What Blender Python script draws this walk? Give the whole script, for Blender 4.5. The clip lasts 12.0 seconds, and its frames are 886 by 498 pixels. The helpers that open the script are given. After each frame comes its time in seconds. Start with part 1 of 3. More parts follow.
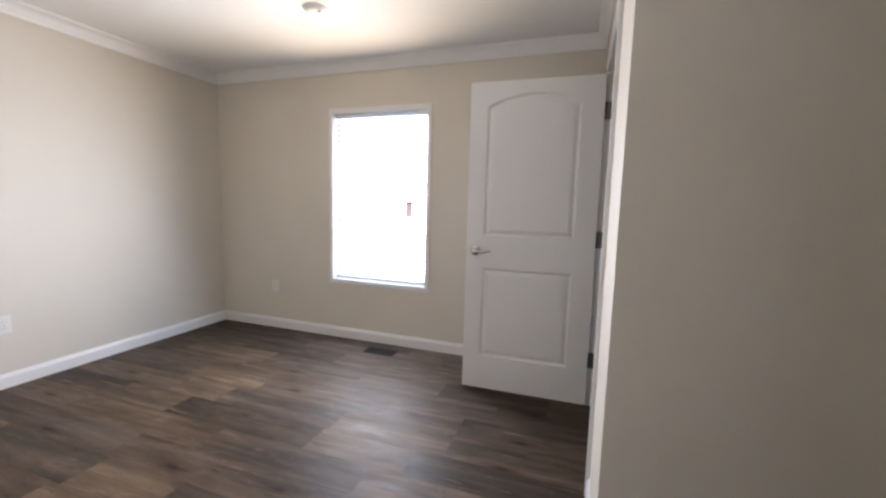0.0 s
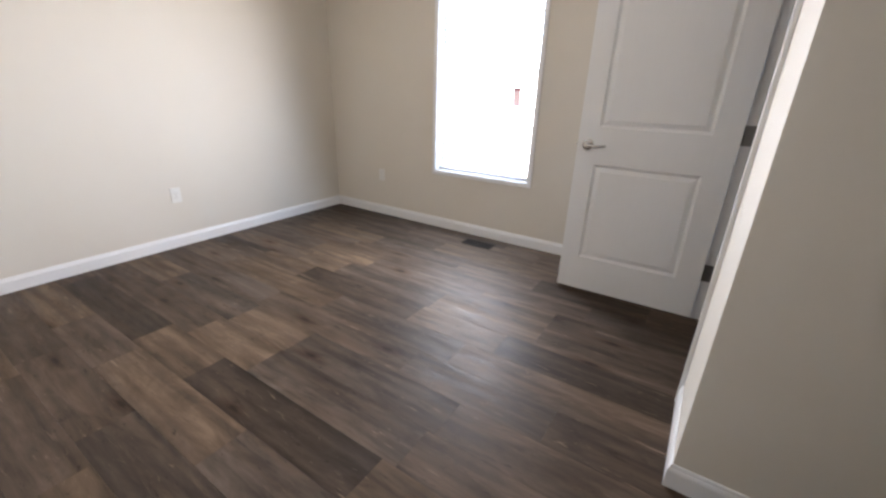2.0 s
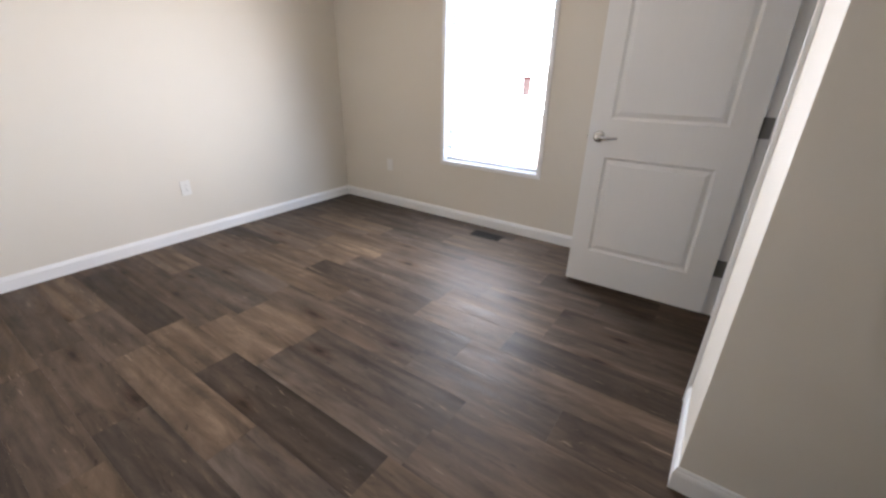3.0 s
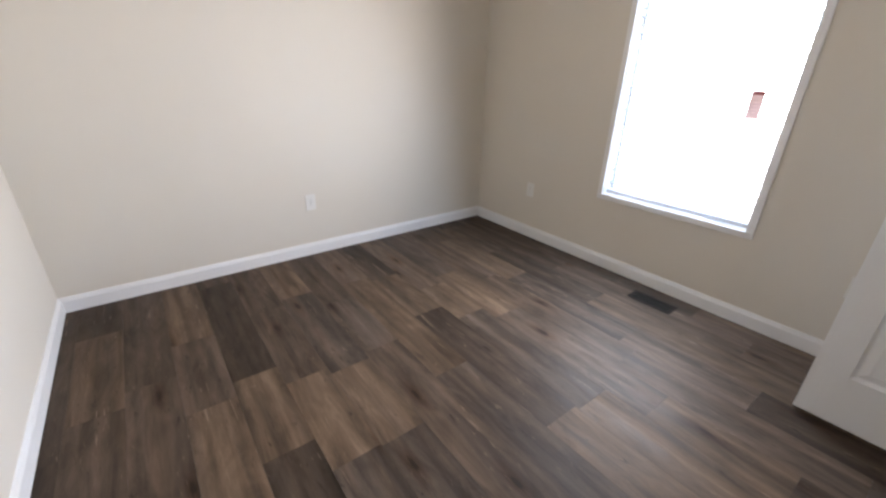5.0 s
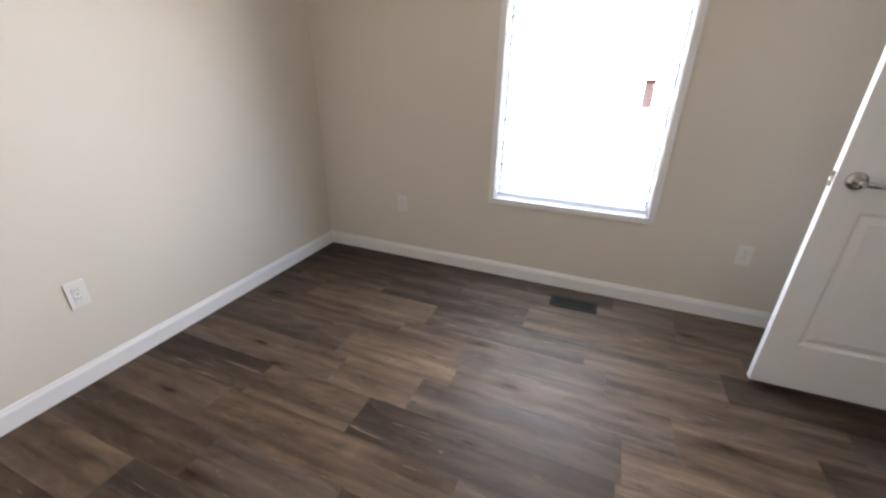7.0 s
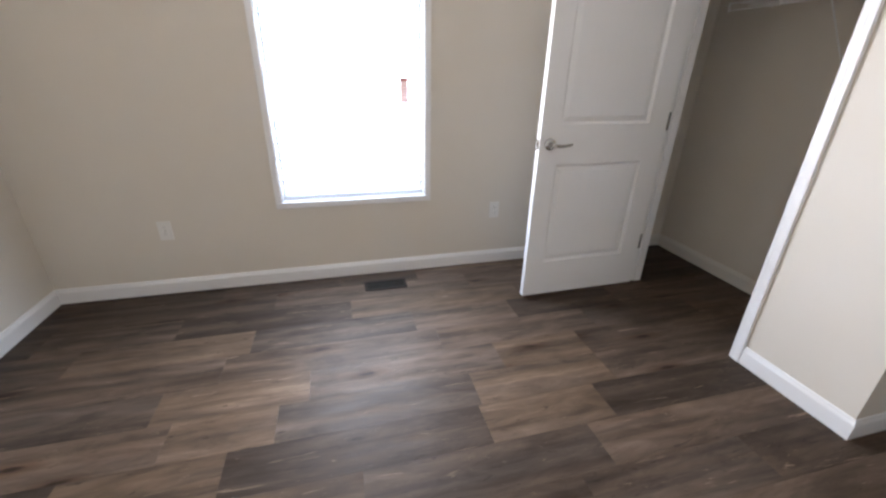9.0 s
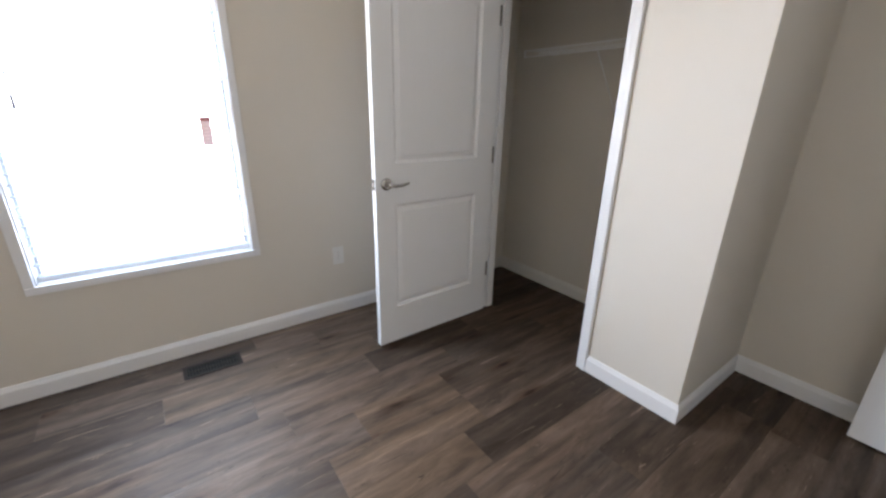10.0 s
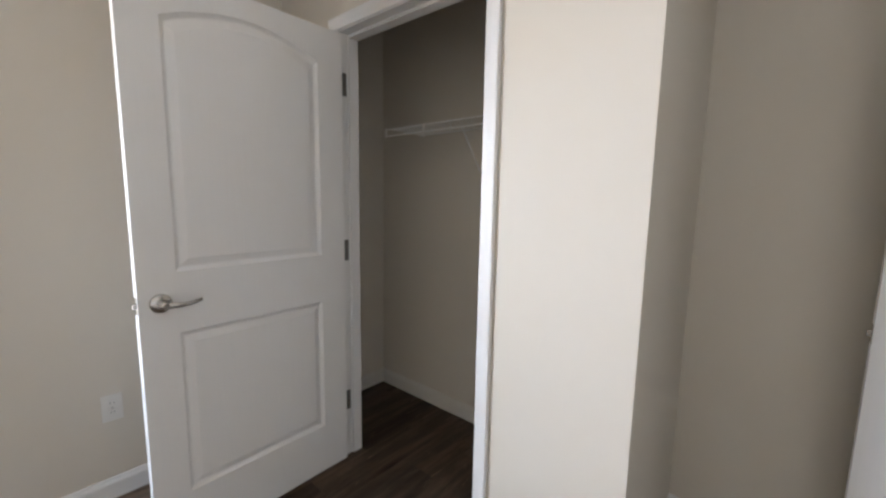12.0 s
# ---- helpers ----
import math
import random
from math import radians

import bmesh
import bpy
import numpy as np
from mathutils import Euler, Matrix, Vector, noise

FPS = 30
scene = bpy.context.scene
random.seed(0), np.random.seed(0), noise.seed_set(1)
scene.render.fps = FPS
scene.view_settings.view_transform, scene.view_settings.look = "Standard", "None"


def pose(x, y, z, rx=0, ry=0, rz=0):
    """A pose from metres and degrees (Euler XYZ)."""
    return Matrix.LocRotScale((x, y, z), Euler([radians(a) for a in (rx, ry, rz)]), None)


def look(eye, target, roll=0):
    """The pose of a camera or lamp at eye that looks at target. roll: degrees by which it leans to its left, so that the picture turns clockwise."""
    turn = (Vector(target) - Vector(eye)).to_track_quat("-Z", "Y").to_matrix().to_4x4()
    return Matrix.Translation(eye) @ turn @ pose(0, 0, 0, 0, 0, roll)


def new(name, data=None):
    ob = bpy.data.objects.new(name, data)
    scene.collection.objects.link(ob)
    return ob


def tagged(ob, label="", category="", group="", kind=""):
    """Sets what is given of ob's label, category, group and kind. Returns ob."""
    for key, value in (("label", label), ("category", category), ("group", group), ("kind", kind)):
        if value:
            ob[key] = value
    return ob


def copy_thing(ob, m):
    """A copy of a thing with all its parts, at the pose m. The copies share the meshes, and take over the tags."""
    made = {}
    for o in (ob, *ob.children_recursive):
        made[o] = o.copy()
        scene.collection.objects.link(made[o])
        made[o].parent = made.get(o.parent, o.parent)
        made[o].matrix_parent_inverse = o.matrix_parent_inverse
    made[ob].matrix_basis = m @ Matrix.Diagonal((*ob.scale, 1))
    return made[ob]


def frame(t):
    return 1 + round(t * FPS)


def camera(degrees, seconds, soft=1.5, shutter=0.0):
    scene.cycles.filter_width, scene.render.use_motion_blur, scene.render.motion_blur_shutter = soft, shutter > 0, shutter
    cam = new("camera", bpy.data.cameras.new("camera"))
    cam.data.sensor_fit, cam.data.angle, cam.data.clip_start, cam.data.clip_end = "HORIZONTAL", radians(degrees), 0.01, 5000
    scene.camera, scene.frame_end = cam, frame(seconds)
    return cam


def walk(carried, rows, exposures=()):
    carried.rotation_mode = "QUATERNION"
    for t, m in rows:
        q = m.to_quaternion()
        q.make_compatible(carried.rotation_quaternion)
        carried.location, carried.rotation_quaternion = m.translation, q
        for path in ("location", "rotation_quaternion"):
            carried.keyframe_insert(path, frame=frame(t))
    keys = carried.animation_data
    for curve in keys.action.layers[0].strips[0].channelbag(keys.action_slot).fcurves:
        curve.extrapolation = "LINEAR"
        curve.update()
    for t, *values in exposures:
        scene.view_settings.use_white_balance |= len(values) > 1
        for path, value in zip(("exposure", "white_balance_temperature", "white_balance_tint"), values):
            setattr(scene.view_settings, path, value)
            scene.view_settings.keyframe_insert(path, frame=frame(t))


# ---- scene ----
cam = camera(96.0, 12.0, soft=2.5)
PATH = [
    (0, (3.416, -3.078, 1.252), (2.772, -1.199, 1.025), 1.5),
    (0.5, (3.417, -3.06, 1.26), (2.42, -1.342, 1.021), 1.5),
    (1, (3.414, -3.046, 1.257), (2.321, -1.39, 1.009), 1.3),
    (1.5, (3.395, -3.062, 1.238), (2.353, -1.441, 0.703), 1.4),
    (2, (3.389, -3.063, 1.224), (2.382, -1.5, 0.488), 1.7),
    (2.5, (3.409, -3.058, 1.249), (2.397, -1.53, 0.448), 1.1),
    (2.7, (3.399, -3.054, 1.259), (2.389, -1.527, 0.453), 1.1),
    (4.3, (3.245, -2.714, 1.298), (1.883, -1.485, 0.5), 1.4),
    (4.5, (3.136, -2.666, 1.297), (1.733, -1.488, 0.494), 1.4),
    (5, (2.835, -2.585, 1.313), (1.381, -1.476, 0.502), 1.4),
    (5.5, (2.578, -2.48, 1.28), (1.135, -1.364, 0.462), 1.2),
    (6, (2.335, -2.424, 1.287), (1.119, -1.066, 0.464), 1.2),
    (6.5, (2.106, -2.444, 1.305), (1.124, -0.91, 0.479), 1.2),
    (6.7, (2.038, -2.42, 1.294), (1.172, -0.817, 0.468), 1.1),
    (8.3, (1.611, -2.388, 1.305), (1.654, -0.564, 0.487), 1.5),
    (8.5, (1.614, -2.437, 1.31), (1.758, -0.618, 0.49), 1.4),
    (9, (1.661, -2.515, 1.305), (2.131, -0.751, 0.487), 1.1),
    (9.5, (1.721, -2.474, 1.308), (2.505, -0.829, 0.483), 1.1),
    (10, (1.797, -2.346, 1.326), (2.923, -0.834, 0.658), 1.2),
    (10.5, (1.916, -2.296, 1.299), (3.373, -0.957, 1.006), 1.3),
    (11, (2.144, -2.264, 1.296), (3.656, -0.977, 1.057), 1.0),
    (11.5, (2.256, -2.194, 1.284), (3.777, -0.917, 1.048), 1.3),
    (12, (2.408, -2.083, 1.316), (3.91, -0.788, 1.058), 1.0),
]
EXPOSURES = [(0.0, 4.63, 5890, 18),
             (1.0, 4.58, 5960, 18),
             (1.5, 4.68, 5950, 17),
             (2.5, 4.81, 5930, 17),
             (4.5, 4.66, 5910, 17),
             (6.5, 4.48, 6060, 17),
             (8.5, 4.78, 5850, 17),
             (9.5, 4.73, 5760, 16),
             (10.5, 4.59, 5690, 14),
             (12.0, 4.66, 5790, 14)]
walk(cam, [(t, look(eye, target, roll)) for t, eye, target, roll in PATH], EXPOSURES)

# ---- daylight ----
world = bpy.data.worlds.new("sky")
scene.world = world
world.use_nodes = True
wt = world.node_tree
sky = wt.nodes.new("ShaderNodeTexSky")
sky.sky_type = "NISHITA"
sky.sun_disc = False
sky.sun_elevation = radians(38)
sky.sun_rotation = radians(200)
wt.nodes["Background"].inputs["Strength"].default_value = 0.1
wt.links.new(sky.outputs[0], wt.nodes["Background"].inputs["Color"])

sun = new("sun", bpy.data.lights.new("sun", "SUN"))
sun.data.energy, sun.data.angle, sun.data.color = 2.5, radians(0.5), (1.0, 0.95, 0.88)
sun.matrix_world = look((-0.342 * 40, -0.940 * 40, 31.25), (0, 0, 0))

# daylight in the window opening: open sky behind the slats, and, past the slats, cool light of the sky
# that comes down and warm light of the sunlit ground that goes up, in narrow bands
DAYLIGHT = (
    ("open_sky_lamp", 3, 0.47, 0.215, 0.30, (0.80, 0.91, 1.0), -0.20, 165),
    ("sky_lamp", 9, 0.15, 0.006, 0.175, (0.74, 0.88, 1.0), -0.42, 154),
    ("ground_lamp", 9, 0.15, 0.006, 0.135, (1.0, 0.76, 0.45), 0.16, 148),
)
for name, bands, height, y, energy, tint, fall, spread in DAYLIGHT:
    for band in range(bands):
        lamp = new(name, bpy.data.lights.new(name, "AREA"))
        lamp.data.shape, lamp.data.size, lamp.data.size_y = "RECTANGLE", 0.88, height
        lamp.data.spread = radians(spread)
        lamp.data.energy, lamp.data.color = energy, tint
        z = 1.275 + (band - (bands - 1) / 2) * height
        lamp.matrix_world = look((1.753, y, z), (1.753, y - 1, z + fall))

# ---- plan ----
WEST, NORTH, SOUTH = -0.012, 0.014, -3.145
CLOSET, CLOSET_IN = 3.52, 3.615
ALCOVE, ALCOVE_IN = -1.814, -1.72
EAST = 4.208
CEIL = 2.43
OPEN_N, OPEN_S, OPEN_TOP = -0.487, -1.296, 2.040
ENTRY_W, ENTRY_E = 3.275, 4.092
WIN_X0, WIN_X1, WIN_Z0, WIN_Z1 = 1.306, 2.200, 0.543, 2.002


# ---- materials ----
def material(name, base=(0.8, 0.8, 0.8), rough=0.5, metal=0.0, spec=0.5):
    m = bpy.data.materials.new(name)
    m.use_nodes = True
    b = m.node_tree.nodes["Principled BSDF"]
    b.inputs["Base Color"].default_value = (*base, 1)
    b.inputs["Roughness"].default_value = rough
    b.inputs["Metallic"].default_value = metal
    b.inputs["Specular IOR Level"].default_value = spec
    return m


def node(m, kind, **values):
    n = m.node_tree.nodes.new(kind)
    for key, value in values.items():
        n.inputs[key.replace("_", " ")].default_value = value
    return n


def link(m, a, b):
    m.node_tree.links.new(a, b)


def bsdf(m):
    return m.node_tree.nodes["Principled BSDF"]


def mixed(m, fac, low, high):
    """A colour between low and high by fac."""
    r = m.node_tree.nodes.new("ShaderNodeValToRGB")
    r.color_ramp.elements[0].color, r.color_ramp.elements[1].color = (*low, 1), (*high, 1)
    link(m, fac, r.inputs[0])
    return r


def bumped(m, height, strength, distance):
    b = node(m, "ShaderNodeBump", Strength=strength, Distance=distance)
    link(m, height, b.inputs["Height"])
    link(m, b.outputs[0], bsdf(m).inputs["Normal"])


def place(m, scale=(1, 1, 1)):
    g = m.node_tree.nodes.new("ShaderNodeNewGeometry")
    v = node(m, "ShaderNodeVectorMath", )
    v.operation = "MULTIPLY"
    link(m, g.outputs["Position"], v.inputs[0])
    v.inputs[1].default_value = scale
    return v.outputs[0]


def painted(name, low, high, rough, grain, bump):
    """Rolled paint: broad unevenness in tone, fine roller stipple in relief."""
    m = material(name, high, rough)
    where = place(m)
    broad = node(m, "ShaderNodeTexNoise", Scale=1.7, Detail=4.0)
    link(m, where, broad.inputs["Vector"])
    link(m, mixed(m, broad.outputs["Fac"], low, high).outputs[0], bsdf(m).inputs["Base Color"])
    fine = node(m, "ShaderNodeTexNoise", Scale=grain, Detail=3.0)
    link(m, where, fine.inputs["Vector"])
    bumped(m, fine.outputs["Fac"], bump, 0.001)
    sheen = node(m, "ShaderNodeMapRange", To_Min=rough - 0.07, To_Max=rough + 0.07)
    link(m, broad.outputs["Fac"], sheen.inputs["Value"])
    link(m, sheen.outputs[0], bsdf(m).inputs["Roughness"])
    return m


WALL = painted("wall_paint", (0.625, 0.580, 0.505), (0.665, 0.618, 0.540), 0.62, 260, 0.12)
CEILING = painted("ceiling_paint", (0.77, 0.775, 0.77), (0.81, 0.815, 0.81), 0.8, 140, 0.6)
TRIM = painted("trim_paint", (0.73, 0.725, 0.72), (0.78, 0.775, 0.77), 0.38, 90, 0.1)
# closet baseboard tone: duller than TRIM, only a little lighter than WALL
CLOSET_TRIM = painted("closet_trim_tone", (0.64, 0.615, 0.565), (0.69, 0.665, 0.61), 0.45, 90, 0.1)
VINYL = painted("window_vinyl", (0.78, 0.79, 0.80), (0.82, 0.83, 0.84), 0.35, 60, 0.05)
SLAT = painted("blind_slat", (0.80, 0.80, 0.79), (0.84, 0.84, 0.83), 0.45, 80, 0.05)


def let_light_through(m, amount, tint=(0.85, 0.88, 0.9)):
    """Thin white vinyl passes some of the daylight that falls on its far side."""
    t = m.node_tree.nodes.new("ShaderNodeBsdfTranslucent")
    t.inputs["Color"].default_value = (*tint, 1)
    x = m.node_tree.nodes.new("ShaderNodeMixShader")
    x.inputs[0].default_value = amount
    link(m, bsdf(m).outputs[0], x.inputs[1])
    link(m, t.outputs[0], x.inputs[2])
    link(m, x.outputs[0], m.node_tree.nodes["Material Output"].inputs["Surface"])


RAIL = painted("blind_rail", (0.78, 0.79, 0.80), (0.82, 0.83, 0.84), 0.4, 80, 0.05)
let_light_through(RAIL, 0.22)
let_light_through(SLAT, 0.06)
PLASTIC = painted("white_plastic", (0.70, 0.685, 0.65), (0.74, 0.725, 0.69), 0.35, 120, 0.03)
DETECTOR = painted("detector_plastic", (0.84, 0.84, 0.83), (0.88, 0.88, 0.87), 0.4, 100, 0.03)
ROOFING = painted("shingle_grey", (0.10, 0.10, 0.10), (0.16, 0.155, 0.15), 0.9, 30, 0.6)
SIDING = painted("white_siding", (0.66, 0.66, 0.64), (0.74, 0.74, 0.72), 0.6, 20, 0.1)
SLOT = material("slot_shadow_grey", (0.12, 0.115, 0.11), 0.7)
DARK = material("dark_gap", (0.008, 0.008, 0.008), 0.9, 0.0, 0.05)


def door_paint():
    """Moulded door skin: white paint over a faint pressed vertical wood grain."""
    m = material("door_paint", (0.78, 0.775, 0.77), 0.42)
    c = m.node_tree.nodes.new("ShaderNodeTexCoord")
    v = node(m, "ShaderNodeVectorMath")
    v.operation = "MULTIPLY"
    link(m, c.outputs["Object"], v.inputs[0])
    v.inputs[1].default_value = (170, 40, 3.5)
    n = node(m, "ShaderNodeTexNoise", Scale=1.0, Detail=5.0, Roughness=0.6, Distortion=0.6)
    link(m, v.outputs[0], n.inputs["Vector"])
    bumped(m, n.outputs["Fac"], 0.16, 0.001)
    link(m, mixed(m, n.outputs["Fac"], (0.75, 0.745, 0.74), (0.79, 0.785, 0.78)).outputs[0], bsdf(m).inputs["Base Color"])
    return m


DOOR = door_paint()


def metal(name, low, high, rough):
    m = material(name, high, rough, 1.0)
    n = node(m, "ShaderNodeTexNoise", Scale=400.0, Detail=2.0)
    link(m, place(m, (1, 1, 6)), n.inputs["Vector"])
    link(m, mixed(m, n.outputs["Fac"], low, high).outputs[0], bsdf(m).inputs["Base Color"])
    return m


NICKEL = metal("satin_nickel", (0.44, 0.43, 0.41), (0.58, 0.565, 0.545), 0.22)
HINGE = metal("hinge_steel", (0.16, 0.155, 0.15), (0.24, 0.23, 0.22), 0.42)
BRONZE = painted("brown_register_enamel", (0.018, 0.015, 0.012), (0.028, 0.023, 0.019), 0.75, 200, 0.1)
bsdf(BRONZE).inputs["Specular IOR Level"].default_value = 0.12
WIRE = material("white_coated_wire", (0.78, 0.78, 0.77), 0.4)


def plank_material(name, low, mid, high, other):
    """Printed vinyl plank: ragged streaks along the board, patches of another tone, knots and pale worn flecks."""
    m = material(name, mid, 0.5, 0.0, 0.12)
    own = m.node_tree.nodes.new("ShaderNodeObjectInfo")
    g = m.node_tree.nodes.new("ShaderNodeNewGeometry")
    shift = node(m, "ShaderNodeVectorMath")
    shift.operation = "MULTIPLY_ADD"
    shift.inputs[1].default_value = (37.0, 53.0, 0.0)
    link(m, own.outputs["Random"], shift.inputs[0])
    link(m, g.outputs["Position"], shift.inputs[2])

    def streaks(scale, detail, rough, twist):
        v = node(m, "ShaderNodeVectorMath")
        v.operation = "MULTIPLY"
        v.inputs[1].default_value = scale
        link(m, shift.outputs[0], v.inputs[0])
        n = node(m, "ShaderNodeTexNoise", Scale=1.0, Detail=detail, Roughness=rough, Distortion=twist)
        link(m, v.outputs[0], n.inputs["Vector"])
        return n.outputs["Fac"]

    grain = streaks((2.6, 20, 1), 7.0, 0.62, 0.5)
    cloud = streaks((1.4, 8.0, 1), 4.0, 0.6, 0.5)
    patch = streaks((0.9, 11.0, 1), 3.0, 0.5, 0.6)
    fine = streaks((16, 210, 1), 4.0, 0.65, 0.3)
    fleck = streaks((9, 46, 1), 5.0, 0.7, 0.8)

    def blend(kind, a, b, fac=1.0):
        x = m.node_tree.nodes.new("ShaderNodeMix")
        x.data_type, x.blend_type = "RGBA", kind
        if isinstance(fac, float):
            x.inputs["Factor"].default_value = fac
        else:
            link(m, fac, x.inputs["Factor"])
        for k, value in ((6, a), (7, b)):
            if isinstance(value, tuple):
                x.inputs[k].default_value = (*value, 1)
            else:
                link(m, value, x.inputs[k])
        return x.outputs[2]

    def remap(value, a, b, c, d):
        r = node(m, "ShaderNodeMapRange", From_Min=a, From_Max=b, To_Min=c, To_Max=d)
        link(m, value, r.inputs["Value"])
        return r.outputs[0]

    def blend_fac(a, b):
        x = node(m, "ShaderNodeMath")
        x.operation = "MULTIPLY"
        link(m, a, x.inputs[0])
        link(m, b, x.inputs[1])
        return x.outputs[0]

    sum_ = node(m, "ShaderNodeMath")
    sum_.operation = "MULTIPLY_ADD"
    sum_.inputs[1].default_value = 0.5
    link(m, grain, sum_.inputs[0])
    link(m, remap(cloud, 0, 1, 0, 0.5), sum_.inputs[2])
    ramp = m.node_tree.nodes.new("ShaderNodeValToRGB")
    e = ramp.color_ramp.elements
    e[0].position, e[0].color = 0.33, (*low, 1)
    e[1].position, e[1].color = 0.67, (*high, 1)
    e.new(0.5).color = (*mid, 1)
    link(m, sum_.outputs[0], ramp.inputs[0])
    colour = blend("MIX", ramp.outputs[0], other, remap(patch, 0.46, 0.60, 0.0, 0.7))

    # each board a little lighter or darker than the next
    hue = node(m, "ShaderNodeHueSaturation", Saturation=0.95)
    link(m, remap(own.outputs["Random"], 0, 1, 0.52, 0.73), hue.inputs["Value"])
    link(m, colour, hue.inputs["Color"])
    worn = streaks((3.2, 13, 1), 6.0, 0.62, 0.9)
    colour = blend("MULTIPLY", hue.outputs[0], remap(worn, 0.36, 0.64, 0.72, 1.22))
    colour = blend("MULTIPLY", colour, remap(fine, 0.30, 0.52, 0.88, 1.0))
    colour = blend("MIX", colour, (0.26, 0.225, 0.18), remap(fleck, 0.63, 0.73, 0.0, 0.45))
    colour = blend("MULTIPLY", colour, remap(fleck, 0.29, 0.39, 0.36, 1.0))

    # the print runs in long strips narrower than the board
    strip = streaks((0.55, 15, 1), 3.0, 0.45, 0.35)
    colour = blend("MULTIPLY", colour, remap(strip, 0.36, 0.64, 0.74, 1.24))

    # long darker heart streaks and thin pale scrapes
    heart = streaks((1.5, 26, 1), 6.0, 0.6, 0.9)
    colour = blend("MULTIPLY", colour, remap(heart, 0.33, 0.47, 0.80, 1.03))
    scrape = streaks((4.0, 60, 1), 4.0, 0.6, 0.8)
    worn_there = streaks((2.2, 7.5, 1), 2.0, 0.5, 0.6)
    colour = blend("MIX", colour, (0.24, 0.20, 0.165), blend_fac(remap(scrape, 0.62, 0.66, 0.0, 0.6), remap(worn_there, 0.58, 0.63, 0.0, 1.0)))

    # knots in about half of the cells: a dark eye, a browner ring drawn out along the grain
    v = node(m, "ShaderNodeVectorMath")
    v.operation = "MULTIPLY"
    v.inputs[1].default_value = (1.25, 4.4, 0.0)
    link(m, shift.outputs[0], v.inputs[0])
    wobble = node(m, "ShaderNodeVectorMath")
    wobble.operation = "MULTIPLY_ADD"
    wobble.inputs[1].default_value = (0.10, 0.10, 0.0)
    link(m, fleck, wobble.inputs[0])
    link(m, v.outputs[0], wobble.inputs[2])
    cell = node(m, "ShaderNodeTexVoronoi", Scale=1.0, Randomness=1.0)
    cell.voronoi_dimensions = "2D"
    link(m, wobble.outputs[0], cell.inputs["Vector"])
    pick = node(m, "ShaderNodeSeparateColor")
    link(m, cell.outputs["Color"], pick.inputs[0])
    there = remap(pick.outputs[0], 0.42, 0.46, 0.0, 1.0)
    colour = blend("MIX", colour, blend("MULTIPLY", colour, (0.62, 0.50, 0.42)), blend_fac(there, remap(cell.outputs["Distance"], 0.06, 0.17, 0.8, 0.0)))
    colour = blend("MIX", colour, (0.016, 0.012, 0.010), blend_fac(there, remap(cell.outputs["Distance"], 0.026, 0.062, 0.9, 0.0)))
    colour = blend("MULTIPLY", colour, (1.10, 0.955, 0.82))
    link(m, colour, bsdf(m).inputs["Base Color"])

    link(m, remap(grain, 0.3, 0.7, 0.36, 0.60), bsdf(m).inputs["Roughness"])
    bumped(m, fine, 0.25, 0.001)
    return m


PLANKS = {
    "taupe": plank_material("plank_taupe", (0.085, 0.069, 0.058), (0.122, 0.100, 0.084), (0.158, 0.131, 0.112), (0.137, 0.108, 0.085)),
    "dark": plank_material("plank_dark", (0.056, 0.046, 0.039), (0.079, 0.065, 0.055), (0.106, 0.088, 0.075), (0.090, 0.072, 0.058)),
    "tan": plank_material("plank_tan", (0.116, 0.089, 0.067), (0.160, 0.125, 0.093), (0.200, 0.157, 0.119), (0.120, 0.098, 0.081)),
    "grey": plank_material("plank_grey", (0.082, 0.070, 0.062), (0.113, 0.098, 0.088), (0.148, 0.130, 0.117), (0.124, 0.100, 0.082)),
}
SUBFLOOR = material("plank_joint", (0.022, 0.018, 0.015), 0.8)


def glass():
    m = material("window_glass", (1, 1, 1), 0.0)
    bsdf(m).inputs["Transmission Weight"].default_value = 1.0
    bsdf(m).inputs["IOR"].default_value = 1.45
    return m


GLASS = glass()


def ground_material():
    m = material("dry_ground", (0.42, 0.34, 0.24), 0.95)
    where = place(m)
    a = node(m, "ShaderNodeTexNoise", Scale=0.35, Detail=8.0)
    link(m, where, a.inputs["Vector"])
    link(m, mixed(m, a.outputs["Fac"], (0.24, 0.165, 0.10), (0.34, 0.25, 0.165)).outputs[0], bsdf(m).inputs["Base Color"])
    b = node(m, "ShaderNodeTexNoise", Scale=12.0, Detail=6.0)
    link(m, where, b.inputs["Vector"])
    bumped(m, b.outputs["Fac"], 0.6, 0.03)
    return m


GROUND = ground_material()
RED = material("red_tag_card", (0.48, 0.40, 0.385), 0.5)
let_light_through(RED, 0.45, (0.42, 0.35, 0.335))
PAPER = material("tag_paper", (0.58, 0.47, 0.45), 0.6)


# ---- building helpers ----
def mesh_of(bm, name, mat, smooth=False):
    bmesh.ops.recalc_face_normals(bm, faces=bm.faces[:])
    me = bpy.data.meshes.new(name)
    bm.to_mesh(me)
    bm.free()
    me.materials.append(mat)
    if smooth:
        me.shade_smooth()
        me.set_sharp_from_angle(angle=radians(35))
    return me


def part(name, bm, mat, parent=None, label="", smooth=False):
    """One mesh object, linked under a thing or a part."""
    ob = new(name, mesh_of(bm, name, mat, smooth))
    if parent:
        ob.parent = parent
    return tagged(ob, label)


def setting(name, bm, mat, label, category, smooth=False):
    return tagged(part(name, bm, mat, None, "", smooth), label, category, "", "structure")


